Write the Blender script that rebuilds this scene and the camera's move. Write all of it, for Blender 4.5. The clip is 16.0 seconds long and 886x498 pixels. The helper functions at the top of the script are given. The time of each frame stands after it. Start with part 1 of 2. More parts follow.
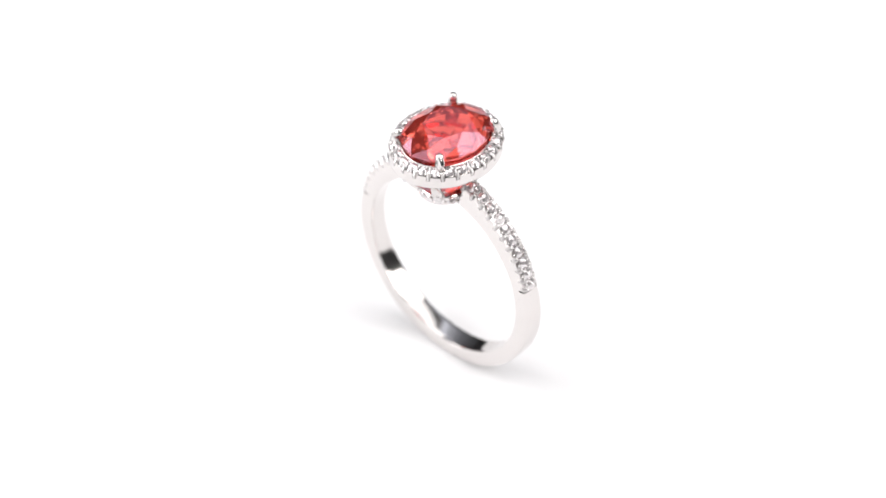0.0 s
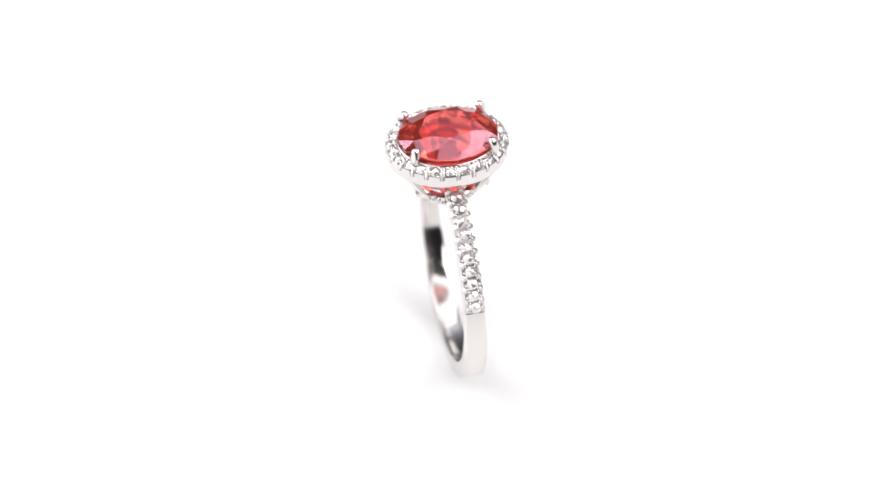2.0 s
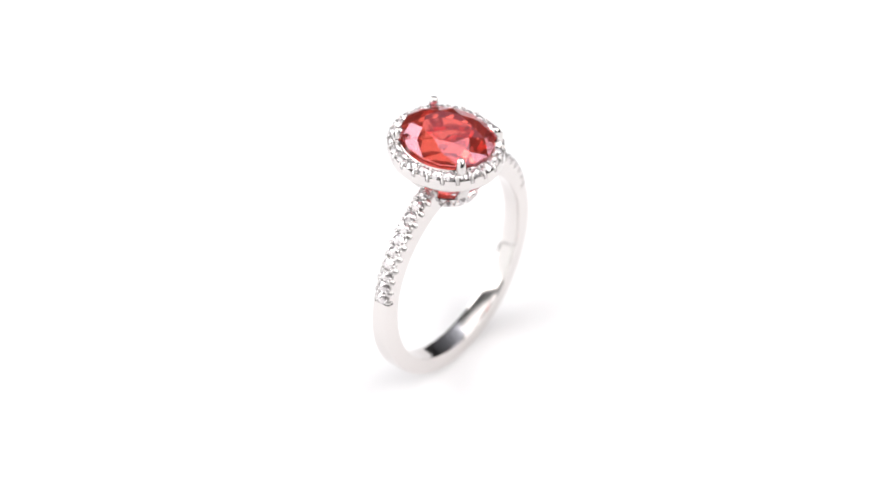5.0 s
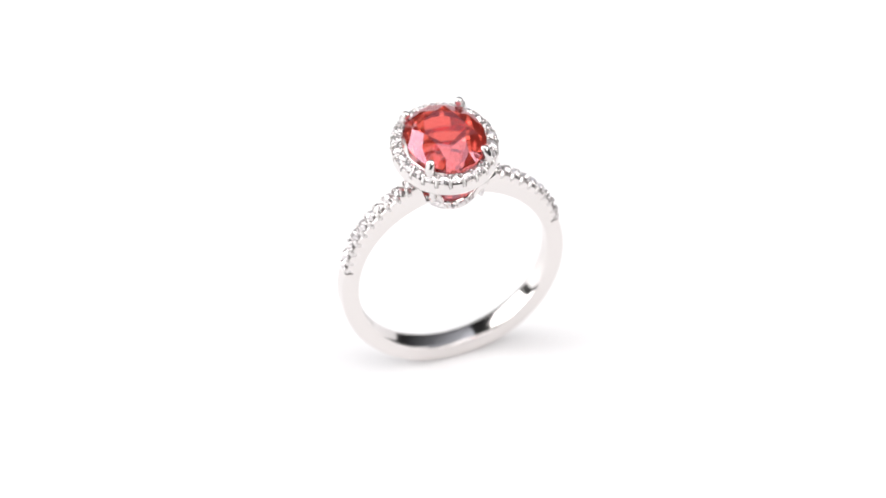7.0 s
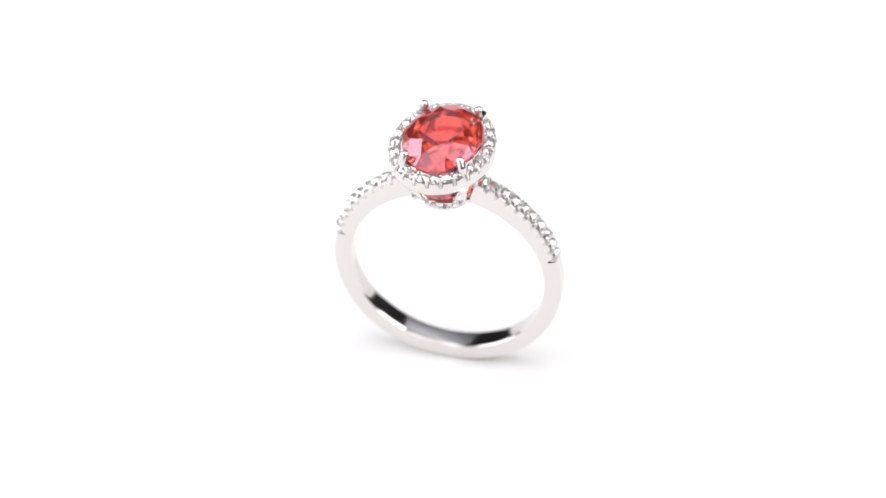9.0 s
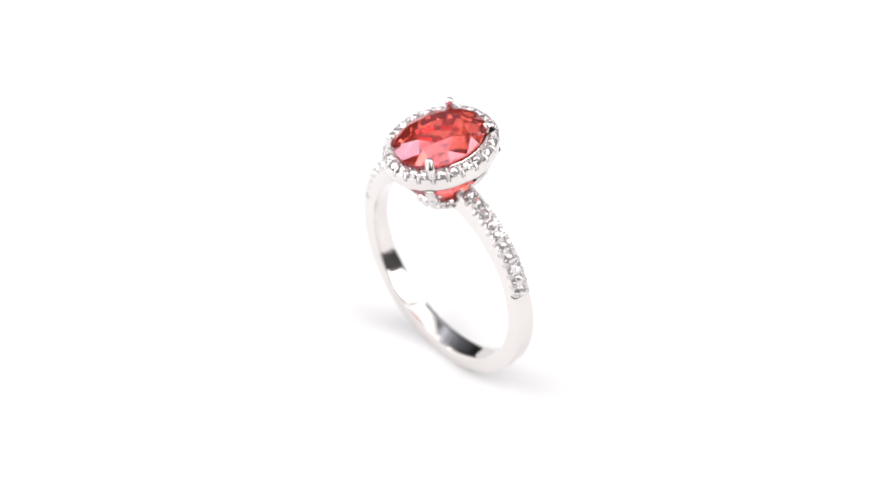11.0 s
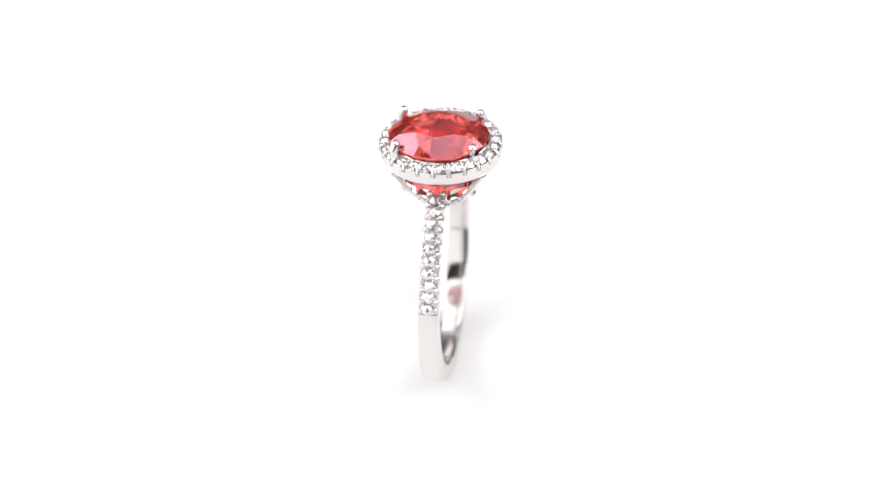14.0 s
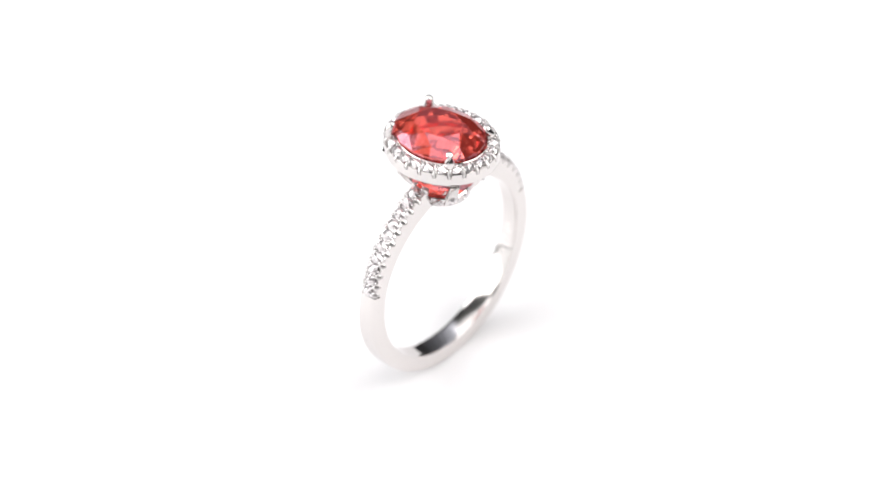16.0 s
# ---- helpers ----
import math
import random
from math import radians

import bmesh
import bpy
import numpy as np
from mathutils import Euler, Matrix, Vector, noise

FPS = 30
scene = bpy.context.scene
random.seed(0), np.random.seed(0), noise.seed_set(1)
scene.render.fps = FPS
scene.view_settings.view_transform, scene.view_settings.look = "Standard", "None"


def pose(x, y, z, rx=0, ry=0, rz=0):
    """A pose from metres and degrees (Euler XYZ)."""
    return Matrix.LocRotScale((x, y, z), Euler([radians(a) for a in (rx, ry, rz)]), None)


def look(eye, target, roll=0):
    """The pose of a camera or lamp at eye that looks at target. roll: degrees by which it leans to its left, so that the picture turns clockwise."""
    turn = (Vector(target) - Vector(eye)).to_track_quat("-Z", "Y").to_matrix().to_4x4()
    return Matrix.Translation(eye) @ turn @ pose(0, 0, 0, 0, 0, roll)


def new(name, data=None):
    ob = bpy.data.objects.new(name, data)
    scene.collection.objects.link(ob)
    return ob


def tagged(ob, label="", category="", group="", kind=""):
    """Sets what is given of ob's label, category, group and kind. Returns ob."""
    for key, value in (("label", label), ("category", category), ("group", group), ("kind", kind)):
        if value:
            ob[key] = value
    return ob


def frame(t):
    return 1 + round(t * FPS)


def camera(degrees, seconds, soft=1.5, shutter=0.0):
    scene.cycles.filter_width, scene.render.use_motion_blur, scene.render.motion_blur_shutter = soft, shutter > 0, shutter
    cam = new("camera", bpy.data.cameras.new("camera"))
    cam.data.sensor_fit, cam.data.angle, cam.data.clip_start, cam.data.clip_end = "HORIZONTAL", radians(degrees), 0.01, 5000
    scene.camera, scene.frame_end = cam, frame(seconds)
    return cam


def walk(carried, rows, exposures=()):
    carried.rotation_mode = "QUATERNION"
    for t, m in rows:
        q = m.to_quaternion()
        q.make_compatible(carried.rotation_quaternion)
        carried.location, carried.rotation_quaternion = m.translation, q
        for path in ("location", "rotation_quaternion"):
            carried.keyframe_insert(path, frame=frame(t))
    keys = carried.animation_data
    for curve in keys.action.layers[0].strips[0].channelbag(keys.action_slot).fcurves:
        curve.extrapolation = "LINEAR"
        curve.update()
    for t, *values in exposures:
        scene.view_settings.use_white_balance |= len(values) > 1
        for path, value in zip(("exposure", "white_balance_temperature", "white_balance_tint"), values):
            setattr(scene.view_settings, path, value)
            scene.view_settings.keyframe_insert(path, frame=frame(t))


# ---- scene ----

# ------------------------------------------------------------------ camera
TILT, YAW, LEAN = 42.03, 0.107, 2.26          # looking down, degrees
EYE = Vector((0.0, -0.22678, 0.21669))
way = Vector((-math.sin(radians(YAW)) * math.cos(radians(TILT)), math.cos(radians(YAW)) * math.cos(radians(TILT)), -math.sin(radians(TILT))))
cam = camera(14.83, 16.0, soft=1.5)
cam.data.dof.use_dof = True
cam.data.dof.focus_distance = 0.2950
cam.data.dof.aperture_fstop = 20.0
walk(cam, [(0.0, look(EYE, EYE + way, -LEAN)), (16.0, look(EYE, EYE + way, -LEAN))])

# ------------------------------------------------------------------ light
scene.view_settings.exposure = 0.04
world = bpy.data.worlds.new("studio_room")
scene.world = world
world.use_nodes = True
world.node_tree.nodes["Background"].inputs[0].default_value = (1.0, 0.98, 0.97, 1)
world.node_tree.nodes["Background"].inputs[1].default_value = 0.05


def softbox(name, eye, target, sx, sy, watts, colour=(1, 1, 1)):
    data = bpy.data.lights.new(name, "AREA")
    data.shape, data.size, data.size_y, data.energy, data.color = "RECTANGLE", sx, sy, watts, colour
    ob = new(name, data)
    ob.matrix_world = look(eye, target)
    return ob


overhead = softbox("overhead_scrim", (0.0, 0.0, 0.62), (0, 0, 0), 0.66, 0.74, 2.7, (1.0, 0.985, 0.985))
overhead.matrix_world = Matrix.Translation((0.01, -0.005, 0.62)) @ Matrix.Rotation(radians(-32), 4, "Z")
softbox("front_reflector", (-0.58, -0.57, 0.32), (0, 0, 0.02), 1.12, 0.70, 3.1)
softbox("side_softbox_right", (0.54, -0.15, 0.44), (0, 0, 0.0), 0.92, 0.42, 4.7, (1.0, 0.985, 0.97))
softbox("side_softbox_left", (-0.60, 0.13, 0.34), (0, 0, 0.0), 0.66, 0.54, 4.9)
# rear scrim: strips, fading downwards
for up, level in ((51.5, 0.80), (44.5, 0.40), (37.5, 0.23), (30.5, 0.13), (23.5, 0.08), (16.5, 0.05)):
    e = radians(up)
    softbox("rear_scrim", (0.20, 0.74 * math.cos(e), 0.74 * math.sin(e)), (0.20, 0, 0.0), 0.82, 0.0905, level * math.pi * 0.82 * 0.0905, (0.93, 0.97, 1.08))

# ------------------------------------------------------------------ materials


def material(name, colour, rough, metal=0.0, transmission=0.0, ior=1.5, bump=0.0, scale=300.0, vary=0.0, rough_vary=0.0):
    mat = bpy.data.materials.new(name)
    mat.use_nodes = True
    nt = mat.node_tree
    b = nt.nodes["Principled BSDF"]
    b.inputs["Base Color"].default_value = (*colour, 1)
    b.inputs["Roughness"].default_value = rough
    b.inputs["Metallic"].default_value = metal
    b.inputs["Transmission Weight"].default_value = transmission
    b.inputs["IOR"].default_value = ior
    tex = nt.nodes.new("ShaderNodeTexCoord")
    if vary:
        n1 = nt.nodes.new("ShaderNodeTexNoise")
        n1.inputs["Scale"].default_value = scale * 0.2
        n1.inputs["Detail"].default_value = 4
        nt.links.new(tex.outputs["Object"], n1.inputs["Vector"])
        mix = nt.nodes.new("ShaderNodeMix")
        mix.data_type = "RGBA"
        mix.inputs["A"].default_value = (*colour, 1)
        mix.inputs["B"].default_value = (*[c * (1 - vary) for c in colour], 1)
        nt.links.new(n1.outputs["Fac"], mix.inputs["Factor"])
        nt.links.new(mix.outputs["Result"], b.inputs["Base Color"])
    if rough_vary:
        n3 = nt.nodes.new("ShaderNodeTexNoise")
        n3.inputs["Scale"].default_value = scale * 0.5
        n3.inputs["Detail"].default_value = 5
        nt.links.new(tex.outputs["Object"], n3.inputs["Vector"])
        mr = nt.nodes.new("ShaderNodeMapRange")
        mr.inputs["To Min"].default_value = max(0.0, rough - rough_vary)
        mr.inputs["To Max"].default_value = rough + rough_vary
        nt.links.new(n3.outputs["Fac"], mr.inputs["Value"])
        nt.links.new(mr.outputs["Result"], b.inputs["Roughness"])
    if bump:
        n2 = nt.nodes.new("ShaderNodeTexNoise")
        n2.inputs["Scale"].default_value = scale
        n2.inputs["Detail"].default_value = 3
        nt.links.new(tex.outputs["Object"], n2.inputs["Vector"])
        bp = nt.nodes.new("ShaderNodeBump")
        bp.inputs["Strength"].default_value = bump
        bp.inputs["Distance"].default_value = 0.0001
        nt.links.new(n2.outputs["Fac"], bp.inputs["Height"])
        nt.links.new(bp.outputs["Normal"], b.inputs["Normal"])
    return mat


SILVER = material("polished_silver", (0.74, 0.708, 0.695), 0.12, 1.0, bump=0.03, scale=700, vary=0.03, rough_vary=0.03)
BEAD = material("silver_beads", (0.87, 0.85, 0.85), 0.26, 1.0, bump=0.05, scale=2500, vary=0.05)
CLAW = material("cut_silver", (0.69, 0.66, 0.655), 0.30, 1.0, bump=0.06, scale=2500, vary=0.12)
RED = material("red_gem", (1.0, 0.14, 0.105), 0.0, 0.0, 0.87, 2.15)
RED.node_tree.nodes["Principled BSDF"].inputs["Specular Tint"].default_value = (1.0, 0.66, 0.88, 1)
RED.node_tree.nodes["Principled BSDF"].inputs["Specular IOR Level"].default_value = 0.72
CLEAR = material("clear_gem", (0.97, 0.925, 0.935), 0.0, 0.36, 0.58, 2.17)
WHITE = material("white_acrylic", (0.802, 0.795, 0.806), 0.45, bump=0.02, scale=900, vary=0.01)
TABLE = material("white_table", (0.84, 0.84, 0.835), 0.5, bump=0.05, scale=400, vary=0.03)
WALL = material("room_wall_grey", (0.21, 0.208, 0.215), 0.8, bump=0.1, scale=60, vary=0.1)
MM = 0.001


def part(name, bm, mat, parent=None, label="", smooth=False):
    """Links a bmesh, drawn in millimetres, as one mesh object."""
    bmesh.ops.scale(bm, vec=(MM, MM, MM), verts=bm.verts)
    bmesh.ops.recalc_face_normals(bm, faces=bm.faces)
    me = bpy.data.meshes.new(name)
    bm.to_mesh(me)
    bm.free()
    me.materials.append(mat)
    if smooth:
        me.shade_smooth()
        me.set_sharp_from_angle(angle=radians(38))
    ob = new(name, me)
    if parent:
        ob.parent = parent
    if label:
        tagged(ob, label)
    return ob


def piece(name, mesh, parent, m):
    """One more object on a shared mesh."""
    ob = new(name, mesh)
    ob.parent = parent
    ob.matrix_local = m
    if name.endswith("stone"):
        tagged(ob, "small round clear faceted stone")
    return ob


# ------------------------------------------------------------------ the studio


def build_studio():
    def slab(name, x0, y0, z0, x1, y1, z1, mat, label, category):
        bm = bmesh.new()
        bmesh.ops.create_cube(bm, size=1000.0)
        for v in bm.verts:
            v.co = Vector((x0 if v.co.x < 0 else x1, y0 if v.co.y < 0 else y1, z0 if v.co.z < 0 else z1)) * 1000
        return tagged(part(name, bm, mat), label, category, kind="structure")

    slab("floor", -2.6, -2.6, -0.87, 2.6, 2.6, -0.80, WALL, "dark grey floor of the photo room", "floor")
    slab("wall_north", -2.6, 2.5, -0.80, 2.6, 2.6, 1.90, WALL, "plain dark grey wall of the photo room", "wall")
    slab("wall_south", -2.6, -2.6, -0.80, 2.6, -2.5, 1.90, WALL, "plain dark grey wall of the photo room", "wall")
    slab("wall_east", 2.5, -2.5, -0.80, 2.6, 2.5, 1.90, WALL, "plain dark grey wall of the photo room", "wall")
    slab("wall_west", -2.6, -2.5, -0.80, -2.5, 2.5, 1.90, WALL, "plain dark grey wall of the photo room", "wall")
    slab("ceiling", -2.6, -2.6, 1.90, 2.6, 2.6, 2.00, WALL, "plain dark grey ceiling of the photo room", "ceiling")
    # shooting table: a white top on a white pedestal
    bm = bmesh.new()
    bmesh.ops.create_cube(bm, size=1.0)
    bmesh.ops.scale(bm, vec=(1300, 1300, 30), verts=bm.verts)
    bmesh.ops.bevel(bm, geom=bm.edges[:], offset=5, segments=2, affect="EDGES")
    bmesh.ops.translate(bm, vec=(0, 0, -33), verts=bm.verts)
    top = part("shooting_table", bm, TABLE, None, "", True)
    tagged(top, "plain white shooting table under the turning plate", "table")
    bm = bmesh.new()
    bmesh.ops.create_cone(bm, cap_ends=True, segments=32, radius1=260, radius2=200, depth=752)
    bmesh.ops.translate(bm, vec=(0, 0, -424), verts=bm.verts)
    part("pedestal", bm, TABLE, top)


def build_plate():
    """The white turning plate on which the ring stands; its upper face is at z = 0."""
    bm = bmesh.new()
    prof = [(0, 0), (146, 0), (148.6, -0.5), (150, -2), (150, -14), (148, -18), (0, -18)]
    loft(bm, [[(r * math.cos(a), r * math.sin(a), z) for r, z in prof[1:-1]] for a in [2 * math.pi * k / 128 for k in range(128)]], True, False)
    bm.verts.ensure_lookup_table()
    n = len(prof) - 2
    bm.faces.new([bm.verts[k * n] for k in range(128)])
    bm.faces.new([bm.verts[k * n + n - 1] for k in range(128)])
    return tagged(part("turntable_plate", bm, WHITE, None, "", True), "glossy white round turntable plate under the ring", "turntable")


def loft(bm, sections, closed, ring=True):
    """Skins a row of sections of equal length; ring: each section is a closed loop."""
    rows = [[bm.verts.new(p) for p in s] for s in sections]
    n = len(rows[0])
    last = len(rows) if closed else len(rows) - 1
    for i in range(last):
        a, b = rows[i], rows[(i + 1) % len(rows)]
        for j in range(n if ring else n - 1):
            bm.faces.new((a[j], a[(j + 1) % n], b[(j + 1) % n], b[j]))
    if ring and not closed:
        bm.faces.new(rows[0])
        bm.faces.new(rows[-1])
    return rows


# ------------------------------------------------------------------ the ring, in millimetres
R_IN, R_OUT, Z_C = 8.94, 10.52, 10.52       # band: inner and outer radius, height of its centre
SEAT = 10.40                                # metal under the stones of the arms
TH_END, TH_TOP = {-1: 107.3, 1: 105.5}, 165.0   # the set arms, in degrees from the foot
N_ARM = 10
HALO_V, HALO_U = 5.42, 4.66                 # halo: half lengths across and along the band
GEM_V, GEM_U = 4.45, 3.50                   # big stone
Z_HALO0, Z_HALO1 = 23.55, 24.88             # halo's lower and upper edge
Z_GIRDLE = 25.74
N_HALO = 24
HEAD = Matrix.Translation((0.00013, 0.00014, 0.0258)) @ Matrix.Rotation(radians(-1.5), 4, "X") @ Matrix.Rotation(radians(2.0), 4, "Y") @ Matrix.Translation((0, 0, -0.0258))   # the head sits a little askew


def gem(a, b, crown, pav, table=0.55, star=0.80, low=0.25, girdle=0.03, belly=None):
    """A brilliant-cut stone: table, stars, kites, girdle, pavilion; half lengths a and b."""
    bm = bmesh.new()
    c = math.cos(math.pi / 8)
    ring_at = lambda r, z, off: [bm.verts.new((a * r * math.cos(k * math.pi / 4 + off), b * r * math.sin(k * math.pi / 4 + off), z)) for k in range(8)]
    h = math.pi / 8
    T = ring_at(table, crown, 0)
    S = ring_at(star, crown * (1 - star * c) / (1 - table), h)
    g = girdle * b
    Gu, Hu = ring_at(1, 0, 0), ring_at(1, 0, h)
    Gd, Hd = ring_at(1, -g, 0), ring_at(1, -g, h)
    cul = bm.verts.new((0, 0, -g - pav))
    for k in range(8):
        n = (k + 1) % 8
        bm.faces.new((Gu[k], Gd[k], Hd[k], Hu[k]))
        bm.faces.new((Hu[k], Hd[k], Gd[n], Gu[n]))
    if belly:
        # a full belly: two rows of wall facets under the girdle, then a shallow star of mains
        r_b, d_b = belly
        K, J = ring_at(0.93, -g - 0.28 * pav, 0), ring_at(0.91, -g - 0.34 * pav, h)
        M, N = ring_at(r_b, -g - d_b * pav, 0), ring_at(r_b, -g - d_b * pav, h)
        L = ring_at(low, -g - pav + (1 - d_b) * pav * low * c / r_b, h)
        for k in range(8):
            n = (k + 1) % 8
            for f in ((Gd[k], K[k], Hd[k]), (Hd[k], K[k], J[k]), (Hd[k], J[k], K[n]), (Hd[k], K[n], Gd[n]),
                      (K[k], M[k], J[k]), (J[k], M[k], N[k]), (J[k], N[k], M[n]), (J[k], M[n], K[n])):
                bm.faces.new(f)
        Gd, Hd = M, N
    else:
        L = ring_at(low, -g - pav * (1 - low * c), h)
    bm.faces.new(T)
    for k in range(8):
        n, p = (k + 1) % 8, (k - 1) % 8
        bm.faces.new((T[k], S[k], T[n]))
        bm.faces.new((T[k], S[p], Gu[k], S[k]))
        bm.faces.new((S[k], Gu[k], Hu[k]))
        bm.faces.new((S[k], Hu[k], Gu[n]))
        bm.faces.new((Gd[k], Hd[k], L[k]))
        bm.faces.new((Hd[k], Gd[n], L[k]))
        bm.faces.new((Gd[k], L[k], cul, L[p]))
    return bm


def tube(bm, pts, radii, seg=10):
    """A round bar through the points with domed ends."""
    pts = [Vector(p) for p in pts]
    d0, d1 = (pts[0] - pts[1]).normalized(), (pts[-1] - pts[-2]).normalized()
    full, rad = [], []
    for k in (0.94, 0.6):
        full.append(pts[0] + d0 * radii[0] * k)
        rad.append(radii[0] * math.sqrt(1 - k * k))
    full += pts
    rad += list(radii)
    for k in (0.6, 0.94):
        full.append(pts[-1] + d1 * radii[-1] * k)
        rad.append(radii[-1] * math.sqrt(1 - k * k))
    rows = []
    for i, p in enumerate(full):
        d = (full[min(i + 1, len(full) - 1)] - full[max(i - 1, 0)]).normalized()
        side = d.cross(Vector((0.13, 0.31, 0.94))).normalized()
        up = side.cross(d)
        rows.append([p + rad[i] * (math.cos(t) * side + math.sin(t) * up) for t in [2 * math.pi * k / seg for k in range(seg)]])
    loft(bm, rows, False)


def seat(t):
    """Radius of the metal under the arm stones: the shoulders rise towards the head."""
    return SEAT + 0.22 * min(1.0, max(0.0, (t - 106.0) / 14.0)) + 0.55 * max(0.0, (t - 115) / 48.0) ** 1.5


def dome(v):
    """The inside of the band is slightly rounded across its width."""
    return 0.018 * max(0.0, 1 - (v / 0.8) ** 2)


def band_mesh():
    """The closed band: rounded rectangle, lower where the arms carry stones."""
    bm = bmesh.new()
    rows = []
    angles = []
    for k in range(181):
        a = -180 + 2 * k
        angles.append(a)
    for e in (-TH_END[-1], TH_END[1], -165.5, 165.5):
        angles += [e - 0.12, e + 0.12]
    for side in (-1, 1):
        angles += [side * (TH_END[side] + 0.85), side * (TH_END[side] + 1.0)]
    for a in sorted(angles)[:-1]:
        t = abs(a)
        end = TH_END[1 if a > 0 else -1]
        set_arm = end < t < 165.5
        ro = (seat(t) if t < 165.5 else R_IN + 0.3) if t > end else R_OUT
        if end < t < end + 0.9:
            ro = SEAT - 0.60                # the saw cut that ends the set arm
        half = 1.02 - 0.19 * min(1.0, max(0.0, (t - 40) / 75.0))
        ri = R_IN
        e = 0.10 if set_arm else 0.22
        one = [(ri - dome(half * k), half * k) for k in (0.0, 0.2, 0.4, 0.6)] + [(ri, half - 0.15), (ri + 0.045, half - 0.045), (ri + 0.15, half), (ri + 0.20, half), (ro - e - 0.05, half), (ro - e, half),
               (ro - 0.3 * e, half - 0.3 * e), (ro, half - e), (ro, half - e - 0.05)]
        prof = one + [(ro + (0 if set_arm else 0.02), 0)] + [(r, -v) for r, v in one[:0:-1]]
        s, c = math.sin(radians(a)), math.cos(radians(a))
        rows.append([(r * s, v, Z_C - r * c) for r, v in prof])
    loft(bm, rows, True)
    return bm


def oval(k, n, grow=0.0, off=0.0):
    """Point k of n on the halo's outline, moved outwards by grow, with its outward direction."""
    t = 2 * math.pi * (k + off) / n
    a, b = HALO_U + grow, HALO_V + grow
    p = Vector((a * math.cos(t), b * math.sin(t), 0))
    return p, Vector((b * math.cos(t), a * math.sin(t), 0)).normalized()


def build_ring():
    ring = new("gemstone_ring")
    tagged(ring, "polished silver ring with an oval coral-red stone in a clear-stone halo", "ring")
    band = part("band", band_mesh(), SILVER, ring, "mirror-polished silver band", True)
    # the cut metal under the arm stones is duller
    band.data.materials.append(CLAW)
    for f in band.data.polygons:
        c = f.center / MM
        r, t = math.hypot(c.x, c.z - Z_C), abs(math.degrees(math.atan2(c.x, Z_C - c.z)))
        if TH_END[1 if c.x > 0 else -1] + 1.0 < t < 165.5 and r > seat(t) - 0.06:
            f.material_index = 1
    # ---- stamped marks inside the band, as plain bars
    for a, wa, wv, v0 in [(59, 1.6, 0.5, 0.0), (63, 2.4, 0.42, 0.1), (67, 1.6, 0.5, -0.05), (71, 2.0, 0.4, 0.05), (75.5, 2.4, 0.5, 0.0), (80, 1.8, 0.45, -0.05)]:
        bm = bmesh.new()
        rows = []
        for t in (a - wa / 2, a, a + wa / 2):
            s_, c_ = math.sin(radians(t)), math.cos(radians(t))
            rows.append([(r * s_, v, Z_C - r * c_) for r, v in [(R_IN - 0.02 - dome(v0 + k * wv), v0 + k * wv) for k in (-1, -0.5, 0, 0.5, 1)] + [(R_IN + 0.1, v0 + wv), (R_IN + 0.1, v0 - wv)]])
        loft(bm, rows, False)
        part("stamped_mark", bm, SILVER, band)
    # ---- stones and beads of the two arms
    small = gem(0.54, 0.54, 0.30, 0.40, 0.34, 0.66)
    src = part("arm_stone", small, CLEAR, band, "small round clear stone")
    arm_mesh = src.data
    bpy.data.objects.remove(src)
    bm = bmesh.new()
    tube(bm, [(0, 0.06, -0.40), (0, 0.10, -0.12), (0, -0.10, 0.12)], [0.13, 0.16, 0.15], 8)
    bmesh.ops.scale(bm, vec=(1.75, 1, 1), verts=bm.verts)
    src = part("claw", bm, CLAW, band, "", True)
    claw_mesh = src.data
    bpy.data.objects.remove(src)
    bm = bmesh.new()
    bmesh.ops.create_uvsphere(bm, u_segments=8, v_segments=5, radius=0.11)
    src = part("bead", bm, BEAD, band, "", True)
    bead_mesh = src.data
    bpy.data.objects.remove(src)
    for side in (-1, 1):
        step = (TH_TOP - TH_END[side]) / N_ARM
        for k in range(N_ARM):
            a = radians(side * (TH_END[side] + (k + 0.5) * step))
            r = seat(abs(math.degrees(a))) + 0.16
            piece("arm_stone", arm_mesh, band, Matrix.Translation(Vector((r * math.sin(a), 0, Z_C - r * math.cos(a))) * MM) @ Matrix.Rotation(math.pi - a + random.uniform(-0.16, 0.16), 4, "Y") @ Matrix.Rotation(random.uniform(-0.22, 0.22), 4, "X") @ Matrix.Rotation(random.uniform(0, 6), 4, "Z"))
            for w in (-0.62, 0.62):
                piece("bead", bead_mesh, band, Matrix.Translation(Vector((r * math.sin(a), w, Z_C - r * math.cos(a))) * MM))
        for k in range(N_ARM + 1):
            a = radians(side * (TH_END[side] + (k + (0.08 if k else 0.3)) * step))
            for w in (-1, 1):
                r = seat(abs(math.degrees(a))) + 0.02
                m = Matrix.Translation(Vector((r * math.sin(a), w * 0.68, Z_C - r * math.cos(a))) * MM) @ Matrix.Rotation(math.pi - a, 4, "Y") @ Matrix.Rotation(0 if w > 0 else math.pi, 4, "Z")
                piece("claw", claw_mesh, band, m)
                r += 0.14
                for v, da in ((0.40, -0.7), (0.40, 0.7)):
                    g = a + radians(da)
                    piece("bead", bead_mesh, band, Matrix.Translation(Vector((r * math.sin(g), w * v, Z_C - r * math.cos(g))) * MM))
    # ---- halo
    bm = bmesh.new()
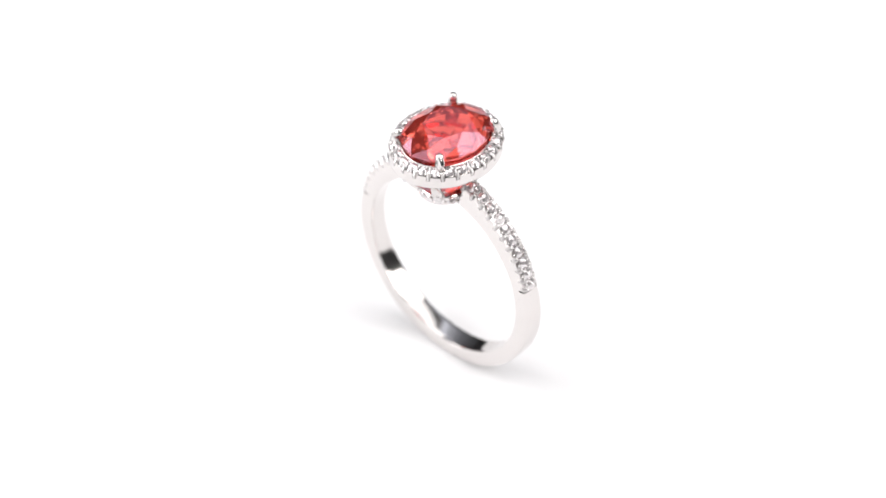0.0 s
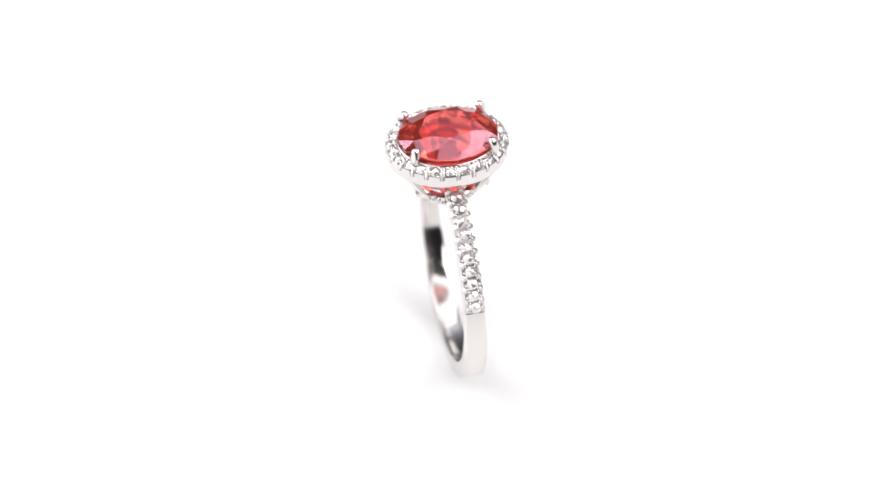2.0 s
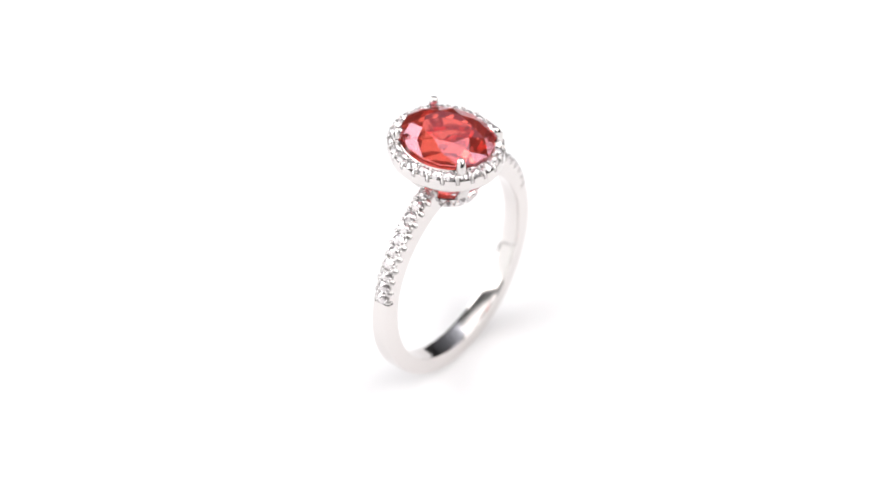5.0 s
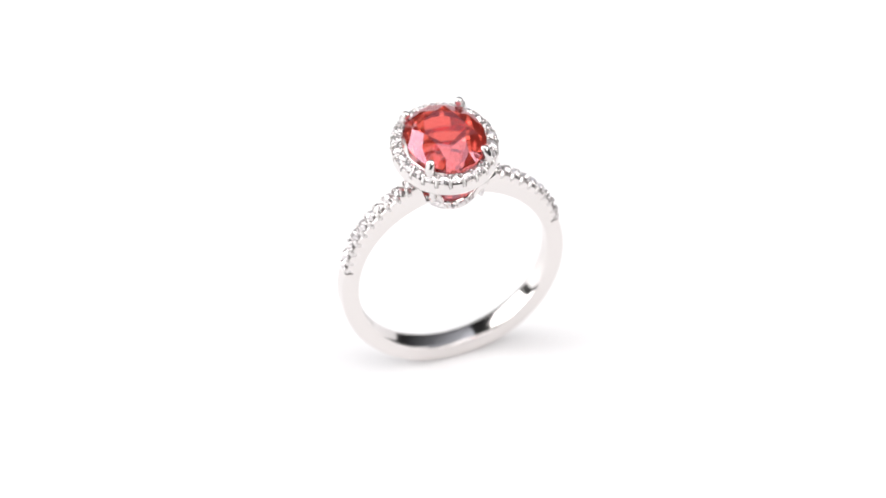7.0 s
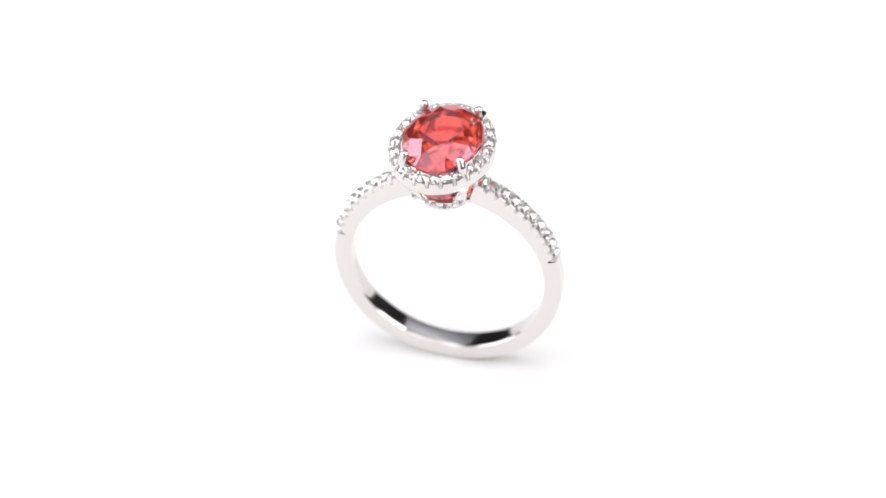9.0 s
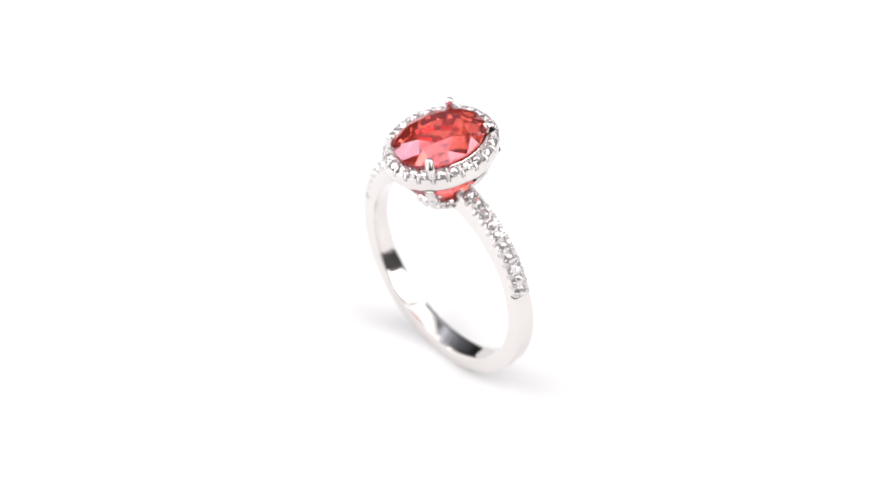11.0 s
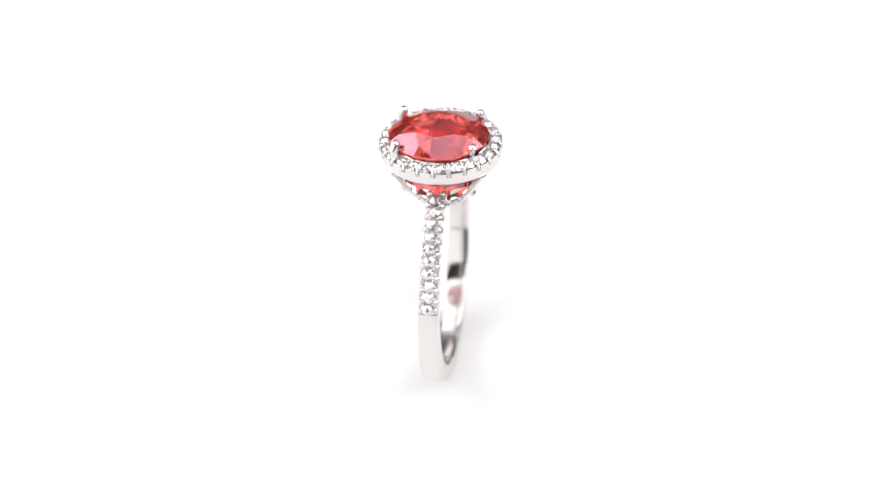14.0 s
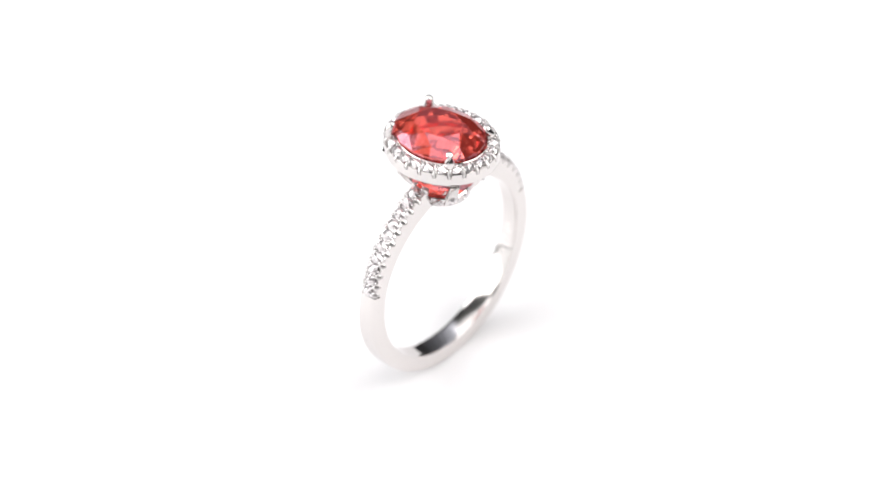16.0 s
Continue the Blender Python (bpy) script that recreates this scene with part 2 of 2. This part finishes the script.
    prof = [(-1.16, Z_HALO1 + 0.02), (-1.12, Z_HALO1 + 0.36), (-1.06, Z_HALO1 + 0.42), (-1.0, Z_HALO1 + 0.36), (-0.97, Z_HALO1 + 0.16), (-0.62, Z_HALO1 + 0.02), (-0.30, Z_HALO1 - 0.12), (-0.26, Z_HALO1 - 0.05), (-0.03, Z_HALO1 + 0.01), (0.0, Z_HALO1 - 0.03), (0.0, Z_HALO1 - 0.14), (0.0, Z_HALO0 + 0.36), (0.0, Z_HALO0 + 0.3), (-0.06, Z_HALO0 + 0.1), (-0.2, Z_HALO0), (-1.0, Z_HALO0 + 0.05), (-1.16, Z_HALO0 + 0.2)]
    rows = []
    cut = [(o, z) if not 6 < n < 11 else [(-0.30, Z_HALO1 - 0.16), (-0.28, Z_HALO1 - 0.34), (-0.2, Z_HALO1 - 0.38), (0.0, Z_HALO1 - 0.44)][n - 7] for n, (o, z) in enumerate(prof)]
    for k in range(N_HALO):
        for off, shape in ((-0.155, prof), (-0.135, cut), (0.135, cut), (0.155, prof), (0.3, prof), (0.5, prof), (0.7, prof)):
            p, d = oval(k, N_HALO, 0.0, off)
            rows.append([p + d * o + Vector((0, 0, z)) for o, z in shape])
    loft(bm, rows, True)
    halo = part("halo", bm, SILVER, ring, "polished silver halo rim", True)
    halo.data.materials.append(BEAD)
    for f in halo.data.polygons:
        if f.normal.z > 0.6 and Z_HALO1 - 0.3 < f.center.z / MM < Z_HALO1 + 0.13 and f.area > 0.1 * MM * MM:
            f.material_index = 1
    halo.matrix_local = Matrix.Translation((0.00012, -0.00012, 0)) @ HEAD
    src = part("halo_stone", gem(0.51, 0.51, 0.28, 0.40, 0.34, 0.66), CLEAR, halo, "small round clear stone")
    halo_mesh = src.data
    bpy.data.objects.remove(src)
    bm = bmesh.new()
    tube(bm, [(0.02, 0, -0.42), (0.03, 0, -0.12), (-0.16, 0, 0.14)], [0.10, 0.125, 0.125], 8)
    bmesh.ops.scale(bm, vec=(1, 1.25, 1), verts=bm.verts)
    src = part("halo_claw", bm, CLAW, halo, "", True)
    hclaw = src.data
    bpy.data.objects.remove(src)
    for k in range(N_HALO):
        p, d = oval(k, N_HALO, -0.56, 0.5)
        turn = Matrix.Rotation(math.atan2(d.y, d.x), 4, "Z")
        piece("halo_stone", halo_mesh, halo, Matrix.Translation((p + Vector((0, 0, Z_HALO1 + 0.17))) * MM) @ turn @ Matrix.Rotation(radians(random.uniform(6, 26)), 4, "Y") @ Matrix.Rotation(radians(random.uniform(-9, 9)), 4, "X") @ Matrix.Rotation(random.uniform(0, 6), 4, "Z"))
        p, d = oval(k, N_HALO, -0.06)
        turn = Matrix.Rotation(math.atan2(d.y, d.x), 4, "Z")
        piece("halo_claw", hclaw, halo, Matrix.Translation((p + Vector((0, 0, Z_HALO1 + 0.02))) * MM) @ turn)
        for off, inset in ((0.0, -0.88), (0.36, -0.93), (0.64, -0.93), (0.12, -0.22), (-0.12, -0.22)):
            p, d = oval(k, N_HALO, inset, off)
            piece("bead", bead_mesh, halo, Matrix.Translation((p + Vector((0, 0, Z_HALO1 + 0.30))) * MM))
        p, d = oval(k, N_HALO, -0.45)
        piece("bead", bead_mesh, halo, Matrix.Translation((p + Vector((0, 0, Z_HALO1 + 0.20))) * MM))
    # ---- the big stone
    bm = gem(GEM_U, GEM_V, 1.10, 5.75, 0.54, 0.79, 0.22, 0.04, (0.80, 0.69))
    bmesh.ops.translate(bm, vec=(0, 0, Z_GIRDLE), verts=bm.verts)
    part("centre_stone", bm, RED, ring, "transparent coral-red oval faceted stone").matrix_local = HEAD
    # ---- four prongs
    for su in (-1, 1):
        for sv in (-1, 1):
            bm = bmesh.new()
            tube(bm, [(su * 2.10, sv * 2.95, 22.8), (su * 2.40, sv * 3.30, 23.8), (su * 2.58, sv * 3.48, 24.9), (su * 2.62, sv * 3.54, 25.85), (su * 2.46, sv * 3.38, 26.30)], [0.34, 0.44, 0.46, 0.45, 0.40], 12)
            part("prong", bm, SILVER, ring, "", True).matrix_local = HEAD
            # leaf-shaped strut from the gallery rail to the halo, with one stone
            f = Vector((su * 0.55, sv * 0.835, 0))
            side = Vector((-f.y, f.x, 0))
            rows = []
            for r, z, w in [(2.50, 19.9, 0.34), (3.02, 20.5, 0.50), (3.46, 21.2, 0.57), (3.92, 22.1, 0.54), (4.36, 22.95, 0.48), (4.86, 23.68, 0.46)]:
                o = f * r
                rows.append([o + side * (w * a) + f * b + Vector((0, 0, z - 0.4 * b)) for a, b in [(-1, 0), (-0.92, 0.16), (-0.7, 0.22), (0.7, 0.22), (0.92, 0.16), (1, 0), (0.9, -0.2), (-0.9, -0.2)]])
            bm = bmesh.new()
            loft(bm, rows, False)
            strut = part("strut", bm, SILVER, ring, "leaf-shaped silver strut with one clear stone", True)
            bm = gem(0.42, 0.56, 0.2, 0.28)
            st = part("strut_stone", bm, CLEAR, strut)
            st.matrix_local = Matrix.Translation((f * 3.62 + Vector((0, 0, 21.3))) * MM) @ Matrix.Rotation(math.atan2(f.y, f.x), 4, "Z") @ Matrix.Rotation(radians(65), 4, "Y") @ Matrix.Rotation(math.pi / 2, 4, "Z")
    # ---- gallery under the halo
    bm = bmesh.new()
    rows = []
    for k in range(64):
        t = 2 * math.pi * k / 64
        d = Vector((math.cos(t), math.sin(t), 0))
        p = Vector((2.25 * d.x, 2.45 * d.y, 0))
        rows.append([p + d * o + Vector((0, 0, z)) for o, z in [(-0.45, 20.3), (-0.45, 19.45), (-0.2, 19.3), (0.05, 19.35), (0.1, 19.5), (0.1, 20.2), (0.0, 20.3)]])
    loft(bm, rows, True)
    gallery = part("gallery_rail", bm, SILVER, ring, "small silver rail set with clear stones", True)
    src = part("gallery_stone", gem(0.36, 0.36, 0.14, 0.22), CLEAR, gallery, "small round clear stone")
    gmesh = src.data
    bpy.data.objects.remove(src)
    for k in range(16):
        t = 2 * math.pi * (k + 0.5) / 16
        p = Vector((2.38 * math.cos(t), 2.58 * math.sin(t), 19.9))
        piece("gallery_stone", gmesh, gallery, Matrix.Translation(p * MM) @ Matrix.Rotation(t, 4, "Z") @ Matrix.Rotation(radians(70), 4, "Y"))
        t = 2 * math.pi * k / 16
        p = Vector((2.44 * math.cos(t), 2.64 * math.sin(t), 19.62))
        piece("bead", bead_mesh, gallery, Matrix.Translation(p * MM))
    return ring


# ------------------------------------------------------------------ all together
RATE, FACING = -16.72, -45.39                # degrees a second; the band's direction at the start
build_studio()
plate = build_plate()
gem_ring = build_ring()


def motions():
    times = [k * 0.2 for k in range(81)]
    walk(plate, [(t, pose(0, 0, 0, 0, 0, RATE * t)) for t in times])
    walk(gem_ring, [(t, pose(0, 0, 0, 0, 0, RATE * t) @ pose(0.000092, 0.000321, 0, 0, 0, FACING)) for t in times])


motions()
